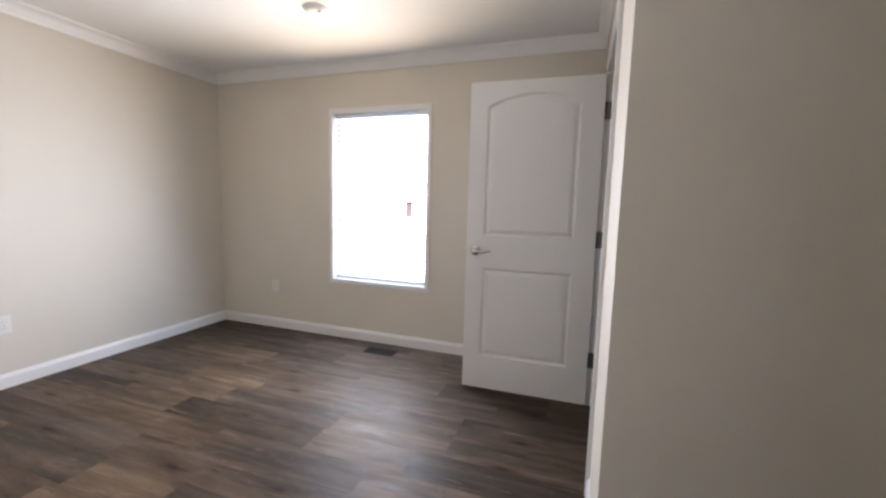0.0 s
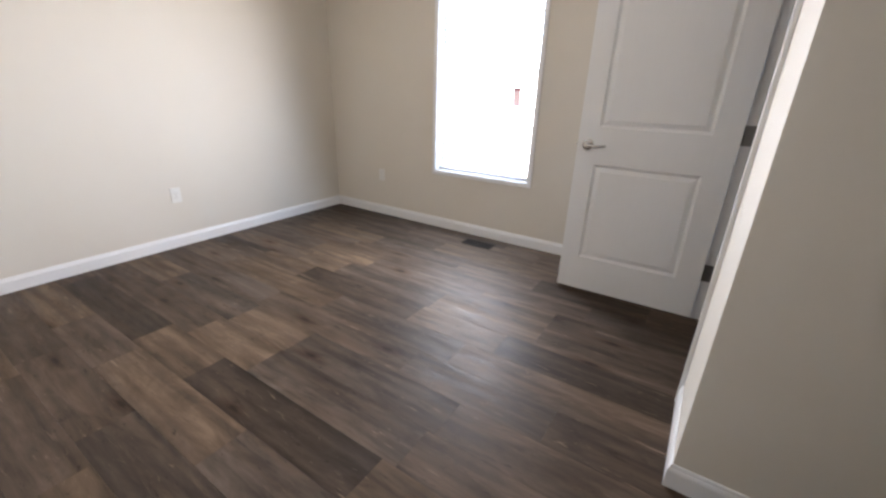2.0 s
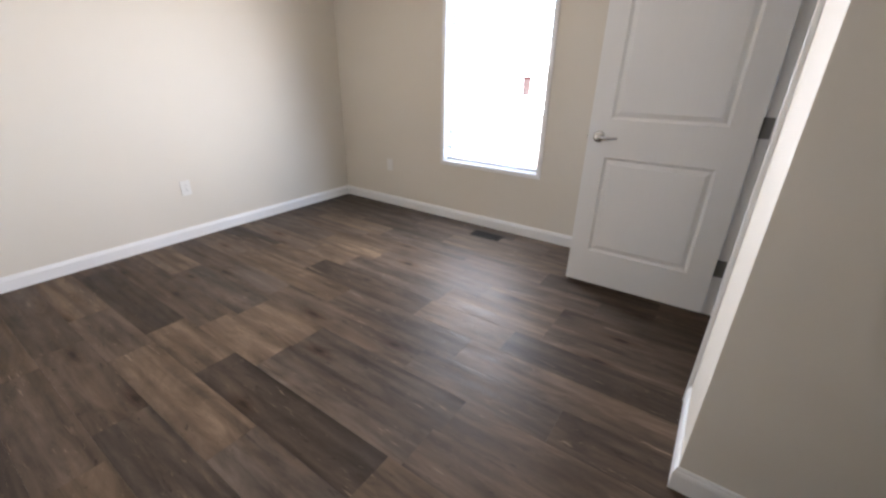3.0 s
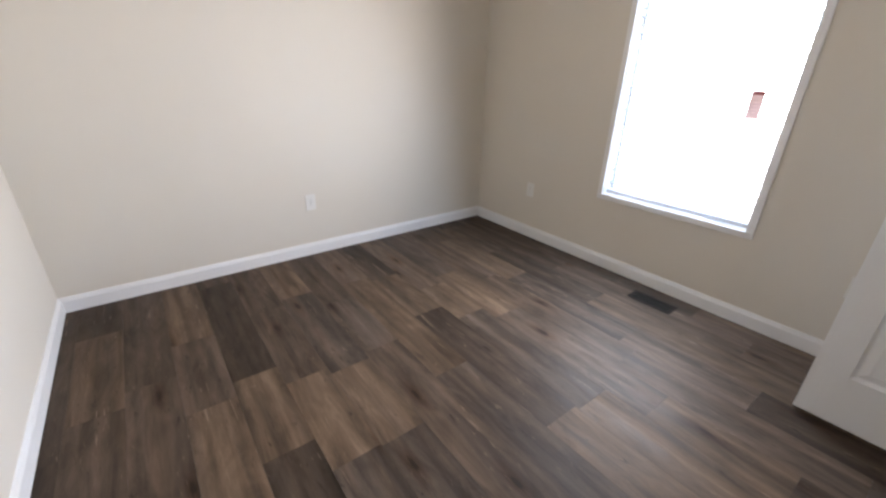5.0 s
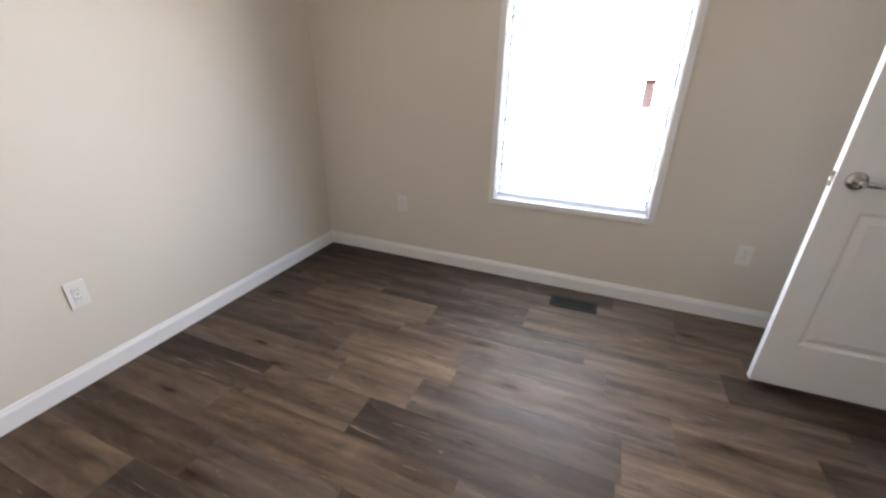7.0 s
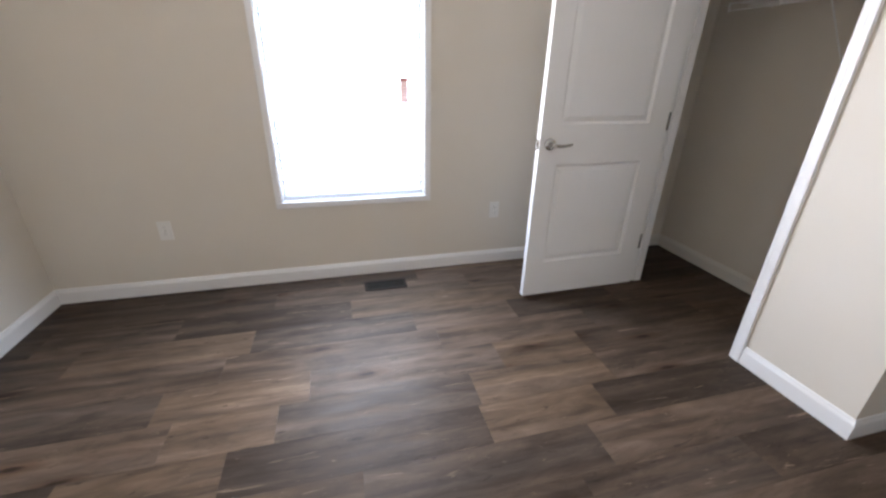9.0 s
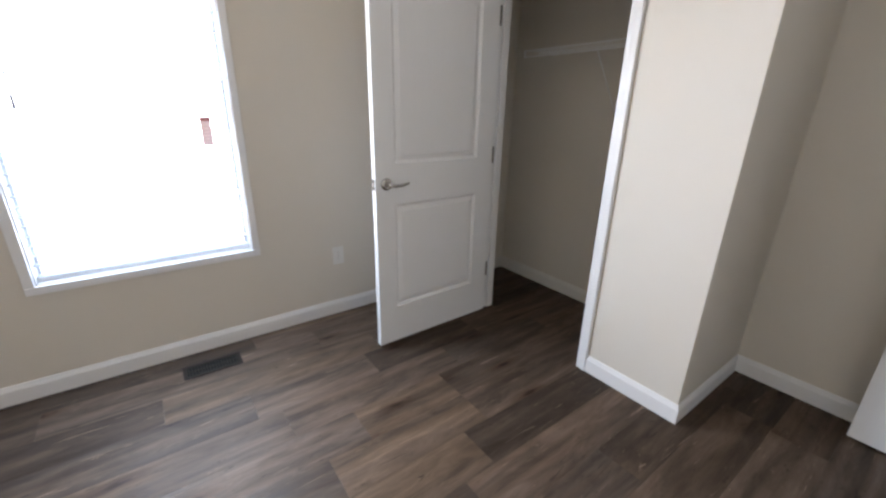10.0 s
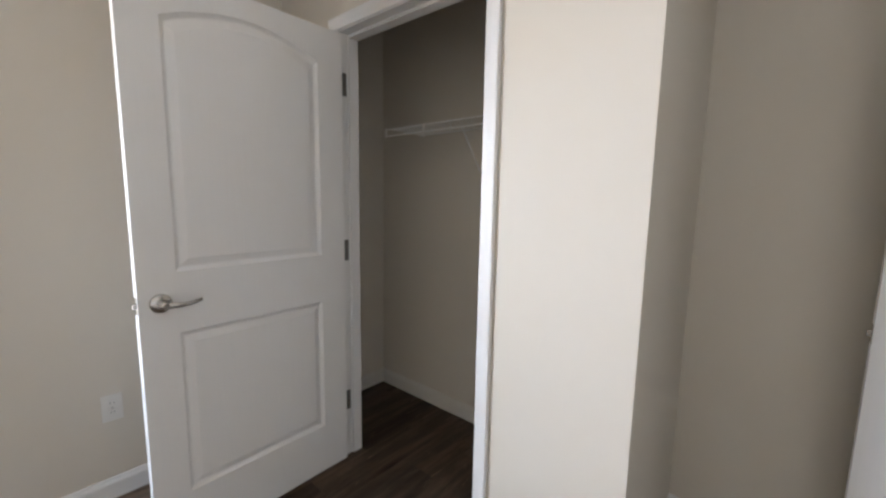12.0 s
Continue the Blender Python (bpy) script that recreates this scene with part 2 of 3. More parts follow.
def box(x0, x1, y0, y1, z0, z1, bevel=0.0, bm=None):
    fresh = bmesh.new()
    bmesh.ops.create_cube(fresh, size=1.0)
    for v in fresh.verts:
        v.co = Vector((x0 + (v.co.x + 0.5) * (x1 - x0), y0 + (v.co.y + 0.5) * (y1 - y0), z0 + (v.co.z + 0.5) * (z1 - z0)))
    if bevel:
        bmesh.ops.bevel(fresh, geom=fresh.edges[:], offset=bevel, segments=2, profile=0.6, affect="EDGES")
    if bm is None:
        return fresh
    me = bpy.data.meshes.new("joined")
    fresh.to_mesh(me)
    fresh.free()
    bm.from_mesh(me)
    bpy.data.meshes.remove(me)
    return bm


def lathe(profile, m=None, steps=28, bm=None):
    """A turned shape: profile of (radius, height) about local z, then moved by m."""
    bm = bm or bmesh.new()
    m = m or Matrix()
    rings = []
    for r, h in profile:
        rings.append([bm.verts.new(m @ Vector((r * math.cos(2 * math.pi * i / steps), r * math.sin(2 * math.pi * i / steps), h))) for i in range(steps)])
    for a, b in zip(rings, rings[1:]):
        for i in range(steps):
            bm.faces.new((a[i], a[(i + 1) % steps], b[(i + 1) % steps], b[i]))
    bm.faces.new(rings[0][::-1])
    bm.faces.new(rings[-1])
    return bm


def rod(a, b, radius, steps=8, bm=None):
    a, b = Vector(a), Vector(b)
    m = Matrix.Translation(a) @ (b - a).to_track_quat("Z", "Y").to_matrix().to_4x4()
    return lathe([(radius, 0), (radius, (b - a).length)], m, steps, bm)


def wall_with_openings(axis, near, far, u0, u1, z0, z1, openings=()):
    """A solid wall of true thickness from near to far across the axis, with openings (u0, u1, z0, z1) cut right through."""
    us = sorted({u0, u1, *(o[0] for o in openings), *(o[1] for o in openings)})
    zs = sorted({z0, z1, *(o[2] for o in openings), *(o[3] for o in openings)})
    bm = bmesh.new()
    made = {}

    def vert(d, u, z):
        key = (d, u, z)
        if key not in made:
            made[key] = bm.verts.new((d, u, z) if axis == "x" else (u, d, z))
        return made[key]

    def solid(i, j):
        if not (0 <= i < len(us) - 1 and 0 <= j < len(zs) - 1):
            return False
        u, z = (us[i] + us[i + 1]) / 2, (zs[j] + zs[j + 1]) / 2
        return not any(o[0] < u < o[1] and o[2] < z < o[3] for o in openings)

    for i in range(len(us) - 1):
        for j in range(len(zs) - 1):
            if not solid(i, j):
                continue
            a, b, c, d = us[i], us[i + 1], zs[j], zs[j + 1]
            for side in (near, far):
                bm.faces.new([vert(side, a, c), vert(side, b, c), vert(side, b, d), vert(side, a, d)])
            for there, (p, q) in (((i - 1, j), ((a, c), (a, d))), ((i + 1, j), ((b, c), (b, d))), ((i, j - 1), ((a, c), (b, c))), ((i, j + 1), ((a, d), (b, d)))):
                if not solid(*there):
                    bm.faces.new([vert(near, *p), vert(near, *q), vert(far, *q), vert(far, *p)])
    return bm


def moulding(profile, a, b, inward, cut_a=0, cut_b=0, bm=None):
    """A run of trim along the wall from a to b. profile: (distance from the wall, height); cuts: 1 mitres an inner corner, -1 an outer one, 0 is square."""
    bm = bm or bmesh.new()
    a, b, n = Vector((*a, 0)), Vector((*b, 0)), Vector((*inward, 0))
    along = (b - a).normalized()
    ends = []
    for p, s, cut in ((a, 1, cut_a), (b, -1, cut_b)):
        ends.append([bm.verts.new(p + n * d + along * (s * cut * d) + Vector((0, 0, h))) for d, h in profile])
    count = len(profile)
    for i in range(count):
        j = (i + 1) % count
        bm.faces.new((ends[0][i], ends[0][j], ends[1][j], ends[1][i]))
    bm.faces.new(ends[0][::-1])
    bm.faces.new(ends[1])
    return bm


def upright(profile, x, y, z0, z1, across, out):
    """A standing run of casing: profile of (distance across, thickness out of the wall)."""
    bm = bmesh.new()
    c, o = Vector((*across, 0)), Vector((*out, 0))
    ends = [[bm.verts.new(Vector((x, y, z)) + c * u + o * d) for u, d in profile] for z in (z0, z1)]
    count = len(profile)
    for i in range(count):
        j = (i + 1) % count
        bm.faces.new((ends[0][i], ends[0][j], ends[1][j], ends[1][i]))
    bm.faces.new(ends[0][::-1])
    bm.faces.new(ends[1])
    return bm


# ---- walls, ceiling, floor slab ----
setting("wall_north", wall_with_openings("y", NORTH, NORTH + 0.14, -0.16, 4.36, -0.3, 2.75, [(WIN_X0, WIN_X1, WIN_Z0, WIN_Z1)]), WALL,
        "greige painted drywall wall with the window in it", "wall")
setting("wall_west", wall_with_openings("x", WEST - 0.12, WEST, SOUTH - 0.1, NORTH, -0.3, 2.75), WALL, "plain greige painted drywall wall", "wall")
setting("wall_south", wall_with_openings("y", SOUTH - 0.1, SOUTH, WEST, EAST + 0.12, -0.3, 2.75, [(ENTRY_W, ENTRY_E, 0.0, 2.04)]), WALL,
        "greige painted wall with the entry doorway", "wall")
setting("wall_closet", wall_with_openings("x", CLOSET, CLOSET_IN, ALCOVE, NORTH, 0.0, CEIL, [(OPEN_S, OPEN_N, 0.0, OPEN_TOP)]), WALL,
        "greige painted wall with the open closet doorway", "wall")
setting("wall_alcove", wall_with_openings("y", ALCOVE, ALCOVE_IN, CLOSET_IN, EAST, 0.0, CEIL), WALL, "greige painted closet end wall facing the entry", "wall")
setting("wall_east", wall_with_openings("x", EAST, EAST + 0.12, SOUTH, NORTH, -0.3, 2.75), WALL, "greige painted wall behind closet and entry", "wall")
setting("ceiling", box(WEST, EAST, SOUTH, NORTH, CEIL, 2.6), CEILING, "white textured drywall ceiling", "ceiling")
setting("roof_deck", box(-0.5, 4.75, -6.5, 0.27, 2.76, 2.9), ROOFING, "low roof over the rooms", "roof")
floor = setting("floor", box(WEST, EAST, SOUTH, NORTH, -0.3, -0.006), SUBFLOOR, "grey-brown wood-look vinyl plank floor", "floor")
# hallway outside the entry door
setting("hall_floor", box(2.2, EAST + 0.12, -6.0, SOUTH - 0.1, -0.3, -0.002), PLANKS["dark"], "dark vinyl plank floor of the hallway", "floor")
setting("hall_wall_far", wall_with_openings("y", -6.1, -6.0, 2.1, EAST + 0.12, -0.3, 2.75), WALL, "greige hallway wall", "wall")
setting("hall_wall_west", wall_with_openings("x", 2.1, 2.2, -6.0, SOUTH - 0.1, -0.3, 2.75), WALL, "greige hallway end wall", "wall")
setting("hall_wall_east", wall_with_openings("x", EAST, EAST + 0.12, -6.0, SOUTH - 0.1, -0.002, 2.75), WALL, "greige hallway end wall", "wall")
setting("hall_ceiling", box(2.2, EAST, -6.0, SOUTH - 0.1, CEIL, 2.6), CEILING, "white hallway ceiling", "ceiling")

# ---- baseboards and crown ----
BASE = [(0, 0), (0.013, 0), (0.013, 0.068), (0.011, 0.076), (0.0075, 0.083), (0.006, 0.091), (0.003, 0.094), (0, 0.094)]
CASE_N, CASE_S = OPEN_N + 0.055, OPEN_S - 0.055
for a, b, n, ca, cb in (
    ((WEST, SOUTH), (WEST, NORTH), (1, 0), 1, 1),
    ((WEST, NORTH), (CLOSET, NORTH), (0, -1), 1, 1),
    ((CLOSET, NORTH), (CLOSET, CASE_N), (-1, 0), 1, 0),
    ((CLOSET, CASE_S), (CLOSET, ALCOVE), (-1, 0), 0, -1),
    ((CLOSET, ALCOVE), (EAST, ALCOVE), (0, -1), -1, 1),
    ((EAST, ALCOVE), (EAST, SOUTH), (-1, 0), 1, 1),
    ((ENTRY_W - 0.055, SOUTH), (WEST, SOUTH), (0, 1), 0, 1),
):
    setting("baseboard", moulding(BASE, a, b, n, ca, cb), TRIM, "white painted baseboard with a rounded top edge", "baseboard")
# closet runs take the duller tone, for low contrast with the wall
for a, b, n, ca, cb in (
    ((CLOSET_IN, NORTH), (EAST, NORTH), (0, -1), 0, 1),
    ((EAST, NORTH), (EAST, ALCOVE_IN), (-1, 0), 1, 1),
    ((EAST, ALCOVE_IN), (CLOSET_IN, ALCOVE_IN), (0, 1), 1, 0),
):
    setting("baseboard", moulding(BASE, a, b, n, ca, cb), CLOSET_TRIM, "baseboard inside the closet, toned between wall and white trim", "baseboard")
C = CEIL
CROWN = [(0, C - 0.088), (0.010, C - 0.088), (0.013, C - 0.076), (0.019, C - 0.068), (0.027, C - 0.046), (0.040, C - 0.028), (0.056, C - 0.019), (0.062, C - 0.012), (0.066, C), (0, C)]
for a, b, n, ca, cb in (
    ((WEST, SOUTH), (WEST, NORTH), (1, 0), 1, 1),
    ((WEST, NORTH), (CLOSET, NORTH), (0, -1), 1, 1),
    ((CLOSET, NORTH), (CLOSET, ALCOVE), (-1, 0), 1, -1),
    ((CLOSET, ALCOVE), (EAST, ALCOVE), (0, -1), -1, 1),
    ((EAST, ALCOVE), (EAST, SOUTH), (-1, 0), 1, 1),
    ((EAST, SOUTH), (WEST, SOUTH), (0, 1), 1, 1),
):
    setting("crown_trim", moulding(CROWN, a, b, n, ca, cb), TRIM, "white painted crown moulding", "trim", True)

# ---- door casings and jambs ----
CASE_W = 0.055
CASING = [(0, 0), (0, 0.009), (0.004, 0.012), (0.022, 0.013), (0.038, 0.016), (0.050, 0.017), (0.054, 0.016), (0.055, 0.013), (0.055, 0)]


def doorway(axis, face, out, u0, u1, top, depth, label):
    """Casing on the room side and a lining through the wall, round an opening from u0 to u1."""
    o = (out, 0) if axis == "x" else (0, out)
    for u, s in ((u0, -1), (u1, 1)):
        at = (face, u) if axis == "x" else (u, face)
        setting("door_casing", upright(CASING, *at, 0, top + 0.0, (0, s) if axis == "x" else (s, 0), o), TRIM, label, "trim")
    bm = bmesh.new()
    ends = []
    for u, s in ((u0 - CASE_W, 1), (u1 + CASE_W, -1)):
        loop = []
        for d, t in CASING:
            p = (face + out * t, u) if axis == "x" else (u, face + out * t)
            loop.append(bm.verts.new((*p, top + d)))
        ends.append(loop)
    for i in range(len(CASING)):
        j = (i + 1) % len(CASING)
        bm.faces.new((ends[0][i], ends[0][j], ends[1][j], ends[1][i]))
    bm.faces.new(ends[0][::-1])
    bm.faces.new(ends[1])
    setting("door_casing", bm, TRIM, label, "trim")
    # lining with a stop bead
    near, far = face + out * 0.004, face - out * (depth + 0.004)
    lo, hi = min(near, far), max(near, far)
    stop = sorted((face - out * 0.046, face - out * (depth + 0.002)))
    pieces = [(u0 - 0.002, u0 + 0.004, lo, hi, 0, top), (u1 - 0.004, u1 + 0.002, lo, hi, 0, top), (u0 + 0.004, u1 - 0.004, lo, hi, top - 0.004, top + 0.002),
              (u0 + 0.004, u0 + 0.014, *stop, 0, top - 0.017), (u1 - 0.014, u1 - 0.004, *stop, 0, top - 0.017), (u0 + 0.004, u1 - 0.004, *stop, top - 0.017, top - 0.004)]
    bm = bmesh.new()
    for a, b, c, d, e, f in pieces:
        box(*((c, d, a, b) if axis == "x" else (a, b, c, d)), e, f, 0.001, bm)
    setting("door_jamb", bm, TRIM, "white painted door lining with a stop bead", "trim")


doorway("x", CLOSET, -1, OPEN_S, OPEN_N, OPEN_TOP, 0.095, "white painted casing round the closet doorway")
doorway("y", SOUTH, 1, ENTRY_W, ENTRY_E, 2.04, 0.1, "white painted casing round the entry doorway")

# ---- doors ----
DOOR_W, DOOR_H, DOOR_T = 0.798, 1.998, 0.035


def door_slab(groove):
    """A moulded two-panel door, arched upper panel, both panels grooved like planks."""
    bm = bmesh.new()
    panels = [(0.112, DOOR_W - 0.124, 0.225, 0.822, 0.0), (0.112, DOOR_W - 0.124, 1.035, 1.850, 0.068)]
    steps = [(0.0, 0.0), (0.006, 0.006), (0.013, 0.0105), (0.018, 0.0105), (0.042, 0.003)]
    n = 18

    def loop(p, d, depth, side):
        x0, x1, z0, z1, rise = p
        pts = [(x0 + d, z0 + d), (x1 - d, z0 + d)]
        for i in range(n + 1):
            f = i / n
            pts.append((x1 - d + f * (x0 - x1 + 2 * d), z1 - d + rise * (1 - (2 * f - 1) ** 2)))
        y = depth if side == 0 else DOOR_T - depth
        return [bm.verts.new((x, y, z)) for x, z in pts]

    for side in (0, 1):
        y = 0.0 if side == 0 else DOOR_T
        outer = [bm.verts.new((x, y, z)) for x, z in ((0, 0), (DOOR_W, 0), (DOOR_W, DOOR_H), (0, DOOR_H))]
        edges = [bm.edges.new((outer[i], outer[(i + 1) % 4])) for i in range(4)]
        for p in panels:
            rings = [loop(p, d, depth, side) for d, depth in steps]
            edges += [bm.edges.new((rings[0][i], rings[0][(i + 1) % len(rings[0])])) for i in range(len(rings[0]))]
            for a, b in zip(rings, rings[1:]):
                for i in range(len(a)):
                    j = (i + 1) % len(a)
                    bm.faces.new((a[i], a[j], b[j], b[i]))
            # the field, with four v-grooves
            x0, x1, z0, z1, rise = p
            d, depth = steps[-1]
            x0, x1, z0 = x0 + d, x1 - d, z0 + d
            cuts = [(x0, 0.0)]
            for k in range(1, 5):
                g = x0 + (x1 - x0) * k / 5
                cuts += [(g - 0.0035, 0.0), (g, groove), (g + 0.0035, 0.0)]
            cuts.append((x1, 0.0))
            fill = []
            for (a, da), (b, db) in zip(cuts, cuts[1:]):
                m = max(1, round((b - a) / 0.02))
                fill += [(a + (b - a) * i / m, da + (db - da) * i / m) for i in range(m)]
            fill.append(cuts[-1])
            cols = []
            for x, extra in fill:
                f = (x - x0) / (x1 - x0)
                top = z1 - d + rise * (1 - (2 * f - 1) ** 2)
                yy = depth + extra
                yy = yy if side == 0 else DOOR_T - yy
                cols.append((bm.verts.new((x, yy, z0)), bm.verts.new((x, yy, top))))
            for a, b in zip(cols, cols[1:]):
                bm.faces.new((a[0], b[0], b[1], a[1]))
        bmesh.ops.triangle_fill(bm, edges=edges, use_beauty=True)
    for x0, z0, x1, z1 in ((0, 0, DOOR_W, 0), (DOOR_W, 0, DOOR_W, DOOR_H), (DOOR_W, DOOR_H, 0, DOOR_H), (0, DOOR_H, 0, 0)):
        bm.faces.new([bm.verts.new(v) for v in ((x0, 0, z0), (x1, 0, z1), (x1, DOOR_T, z1), (x0, DOOR_T, z0))])
    bmesh.ops.remove_doubles(bm, verts=bm.verts[:], dist=0.0004)
    return bm


def lever(side):
    """A lever on its rose, on one face of a door; it points to the hinges."""
    s = -1 if side == 0 else 1
    y = 0.0 if side == 0 else DOOR_T
    hx, hz = 0.062, 0.935
    m = pose(hx, y, hz, 90 if s < 0 else -90)
    rose = lathe([(0.0325, 0), (0.0325, 0.004), (0.031, 0.008), (0.026, 0.011), (0.015, 0.0125)], m)
    bm = lathe([(0.0115, 0.010), (0.0105, 0.030), (0.0125, 0.042), (0.0125, 0.056), (0.009, 0.060)], m, 20)
    rings = []
    for i in range(11):
        f = i / 10
        x = hx + 0.002 + 0.108 * f
        yy = y + s * (0.050 + 0.010 * math.sin(f * math.pi) - 0.006 * f)
        zz = hz - 0.004 * math.sin(f * math.pi) + 0.003 * f
        h, t = 0.0105 - 0.0045 * f, 0.0065 - 0.0015 * f
        rings.append([bm.verts.new((x, yy + t * math.cos(a), zz + h * math.sin(a))) for a in [2 * math.pi * j / 12 for j in range(12)]])
    for a, b in zip(rings, rings[1:]):
        for j in range(12):
            bm.faces.new((a[j], a[(j + 1) % 12], b[(j + 1) % 12], b[j]))
    bm.faces.new(rings[0])
    bm.faces.new(rings[-1])
    return rose, bm


def build_door(name, label, groove):
    root = tagged(new(name), label, "door", "white panel doors", "structure")
    slab = part("slab", door_slab(groove), DOOR, root)
    for side in (0, 1):
        rose, arm = lever(side)
        handle = part("door_handle", rose, NICKEL, root, "round satin nickel rose", True)
        part("lever", arm, NICKEL, handle, "", True)
    plate = part("latch_plate", box(-0.0015, 0.001, 0.005, 0.030, 0.905, 0.962, 0.0005), NICKEL, root, "small satin nickel latch plate")
    part("latch_bolt", box(-0.011, 0.0, 0.011, 0.024, 0.926, 0.942, 0.002), NICKEL, plate)
    for z in (1.80, 1.04, 0.28):
        bm = box(DOOR_W - 0.001, DOOR_W + 0.0015, 0.004, 0.033, z - 0.05, z + 0.05, 0.0006)
        hinge = part("hinge", bm, HINGE, root, "dark satin steel butt hinge")
        part("knuckle", rod((DOOR_W + 0.006, DOOR_T + 0.004, z - 0.05), (DOOR_W + 0.006, DOOR_T + 0.004, z + 0.05), 0.0055, 12), HINGE, hinge, "", True)
        part("jamb_leaf", box(DOOR_W + 0.010, DOOR_W + 0.048, DOOR_T - 0.002, DOOR_T + 0.0005, z - 0.05, z + 0.05, 0.0006), HINGE, hinge)
    return root


closet_door = build_door("door_1", "white moulded two-panel closet door standing open", 0.0002)
closet_door.matrix_world = pose(2.710, -0.541, 0.016, 0, 0, 1.0)
entry_door = build_door("door_2", "white moulded two-panel entry door opened against the wall", 0.004)
entry_door.matrix_world = pose(4.052, -2.298, 0.012, 0, 0, -90)

# ---- window ----
window = tagged(new("window_1"), "white vinyl window with white painted casing", "window", "", "structure")
window.location = (0, 0, 0)
W_CASE = 0.038
y0, y1 = NORTH - 0.014, NORTH
for x0, x1, z0, z1 in ((WIN_X0 - W_CASE, WIN_X0, WIN_Z0, WIN_Z1), (WIN_X1, WIN_X1 + W_CASE, WIN_Z0, WIN_Z1),
                       (WIN_X0 - W_CASE, WIN_X1 + W_CASE, WIN_Z1, WIN_Z1 + 0.046), (WIN_X0 - W_CASE, WIN_X1 + W_CASE, WIN_Z0 - 0.037, WIN_Z0)):
    part("window_casing", box(x0, x1, y0, y1, z0, z1, 0.003), TRIM, window, "white painted flat window casing")
y0, y1 = NORTH + 0.004, NORTH + 0.138
for x0, x1, z0, z1 in ((WIN_X0, WIN_X0 + 0.006, WIN_Z0, WIN_Z1), (WIN_X1 - 0.006, WIN_X1, WIN_Z0, WIN_Z1), (WIN_X0 + 0.006, WIN_X1 - 0.006, WIN_Z1 - 0.006, WIN_Z1), (WIN_X0 + 0.006, WIN_X1 - 0.006, WIN_Z0, WIN_Z0 + 0.006)):
    part("window_lining", box(x0, x1, y0, y1, z0, z1, 0.001), TRIM, window)
F = 0.012
FX0, FX1, FZ0, FZ1 = WIN_X0 + 0.007, WIN_X1 - 0.007, WIN_Z0 + 0.007, WIN_Z1 - 0.007
y = NORTH + 0.085
sash = part("sash", wall_with_openings("y", y, y + 0.030, FX0, FX1, FZ0, FZ1, [(FX0 + F, FX1 - F, FZ0 + F, FZ1 - F)]), VINYL, window, "white vinyl sash frame")
pane = part("pane", box(FX0 + F - 0.004, FX1 - F + 0.004, y + 0.012, y + 0.017, FZ0 + F - 0.004, FZ1 - F + 0.004), GLASS, sash, "clear glass")
pane.visible_shadow = False

# ---- blind ----
blind = tagged(new("window_blind"), "white two-inch slat blind lowered with slats open", "blind")
BY = NORTH + 0.048
blind.location = (0, 0, 0)
part("head_rail", box(WIN_X0 + 0.010, WIN_X1 - 0.010, BY - 0.028, BY + 0.028, WIN_Z1 - 0.034, WIN_Z1 - 0.008, 0.003), RAIL, blind)
part("bottom_rail", box(WIN_X0 + 0.008, WIN_X1 - 0.008, BY - 0.025, BY + 0.025, WIN_Z0 + 0.0065, WIN_Z0 + 0.032, 0.004), RAIL, blind)


def slat_mesh():
    bm = bmesh.new()
    half, w = (WIN_X1 - WIN_X0) / 2 - 0.008, 0.0245
    rows = []
    for i in range(7):
        f = i / 3 - 1
        rows.append((f * w, 0.0035 * (1 - f * f)))
    loops = []
    for x in (-half, half):
        loops.append([bm.verts.new((x, y, z + 0.0013)) for y, z in rows] + [bm.verts.new((x, y, z - 0.0013)) for y, z in rows[::-1]])
    k = len(loops[0])
    for i in range(k):
        j = (i + 1) % k
        bm.faces.new((loops[0][i], loops[0][j], loops[1][j], loops[1][i]))
    bm.faces.new(loops[0][::-1])
    bm.faces.new(loops[1])
    return mesh_of(bm, "slat", SLAT, True)


SLAT_MESH = slat_mesh()
z = WIN_Z0 + 0.080
while z < WIN_Z1 - 0.05:
    s = new("slat", SLAT_MESH)
    s.parent = blind
    s.matrix_local = pose((WIN_X0 + WIN_X1) / 2, BY, z, -4 + random.uniform(-1.2, 1.2), random.uniform(-0.12, 0.12), 0)
    z += 0.0445
for x in (WIN_X0 + 0.11, WIN_X1 - 0.11):
    for y in (BY - 0.0265, BY + 0.0265):
        part("ladder_cord", rod((x, y, WIN_Z0 + 0.02), (x, y, WIN_Z1 - 0.04), 0.0006, 6), SLAT, blind)
wand = part("wand", rod((1.418, BY - 0.036, 1.29), (1.418, BY - 0.036, WIN_Z1 - 0.03), 0.0035, 8), PLASTIC, blind, "slim white tilt wand")
part("wand_tip", lathe([(0.004, 0), (0.006, 0.006), (0.006, 0.045), (0.004, 0.05)], pose(1.418, BY - 0.036, 1.285), 10), material("grey_plastic", (0.2, 0.2, 0.2), 0.4), wand)

# red tag hung from the slats
tag = tagged(new("warning_tag"), "small faded red paper warning tag hanging on the blind", "tag")
tag.matrix_world = pose(2.068, -0.036, 1.135, 0, 0, 30)
part("card", box(-0.029, 0.029, -0.0008, 0.0008, -0.008, 0.128, 0.0003), RED, tag)
part("header", box(-0.029, 0.029, -0.0012, -0.0009, 0.108, 0.122), material("tag_band", (0.30, 0.08, 0.07), 0.5), tag, "dark red printed band")
for i, w in enumerate((0.013, 0.011, 0.013, 0.008)):
    part("print_line", box(-w, w, -0.0012, -0.0009, 0.070 - i * 0.016, 0.075 - i * 0.016), PAPER, tag, "pale line of print")
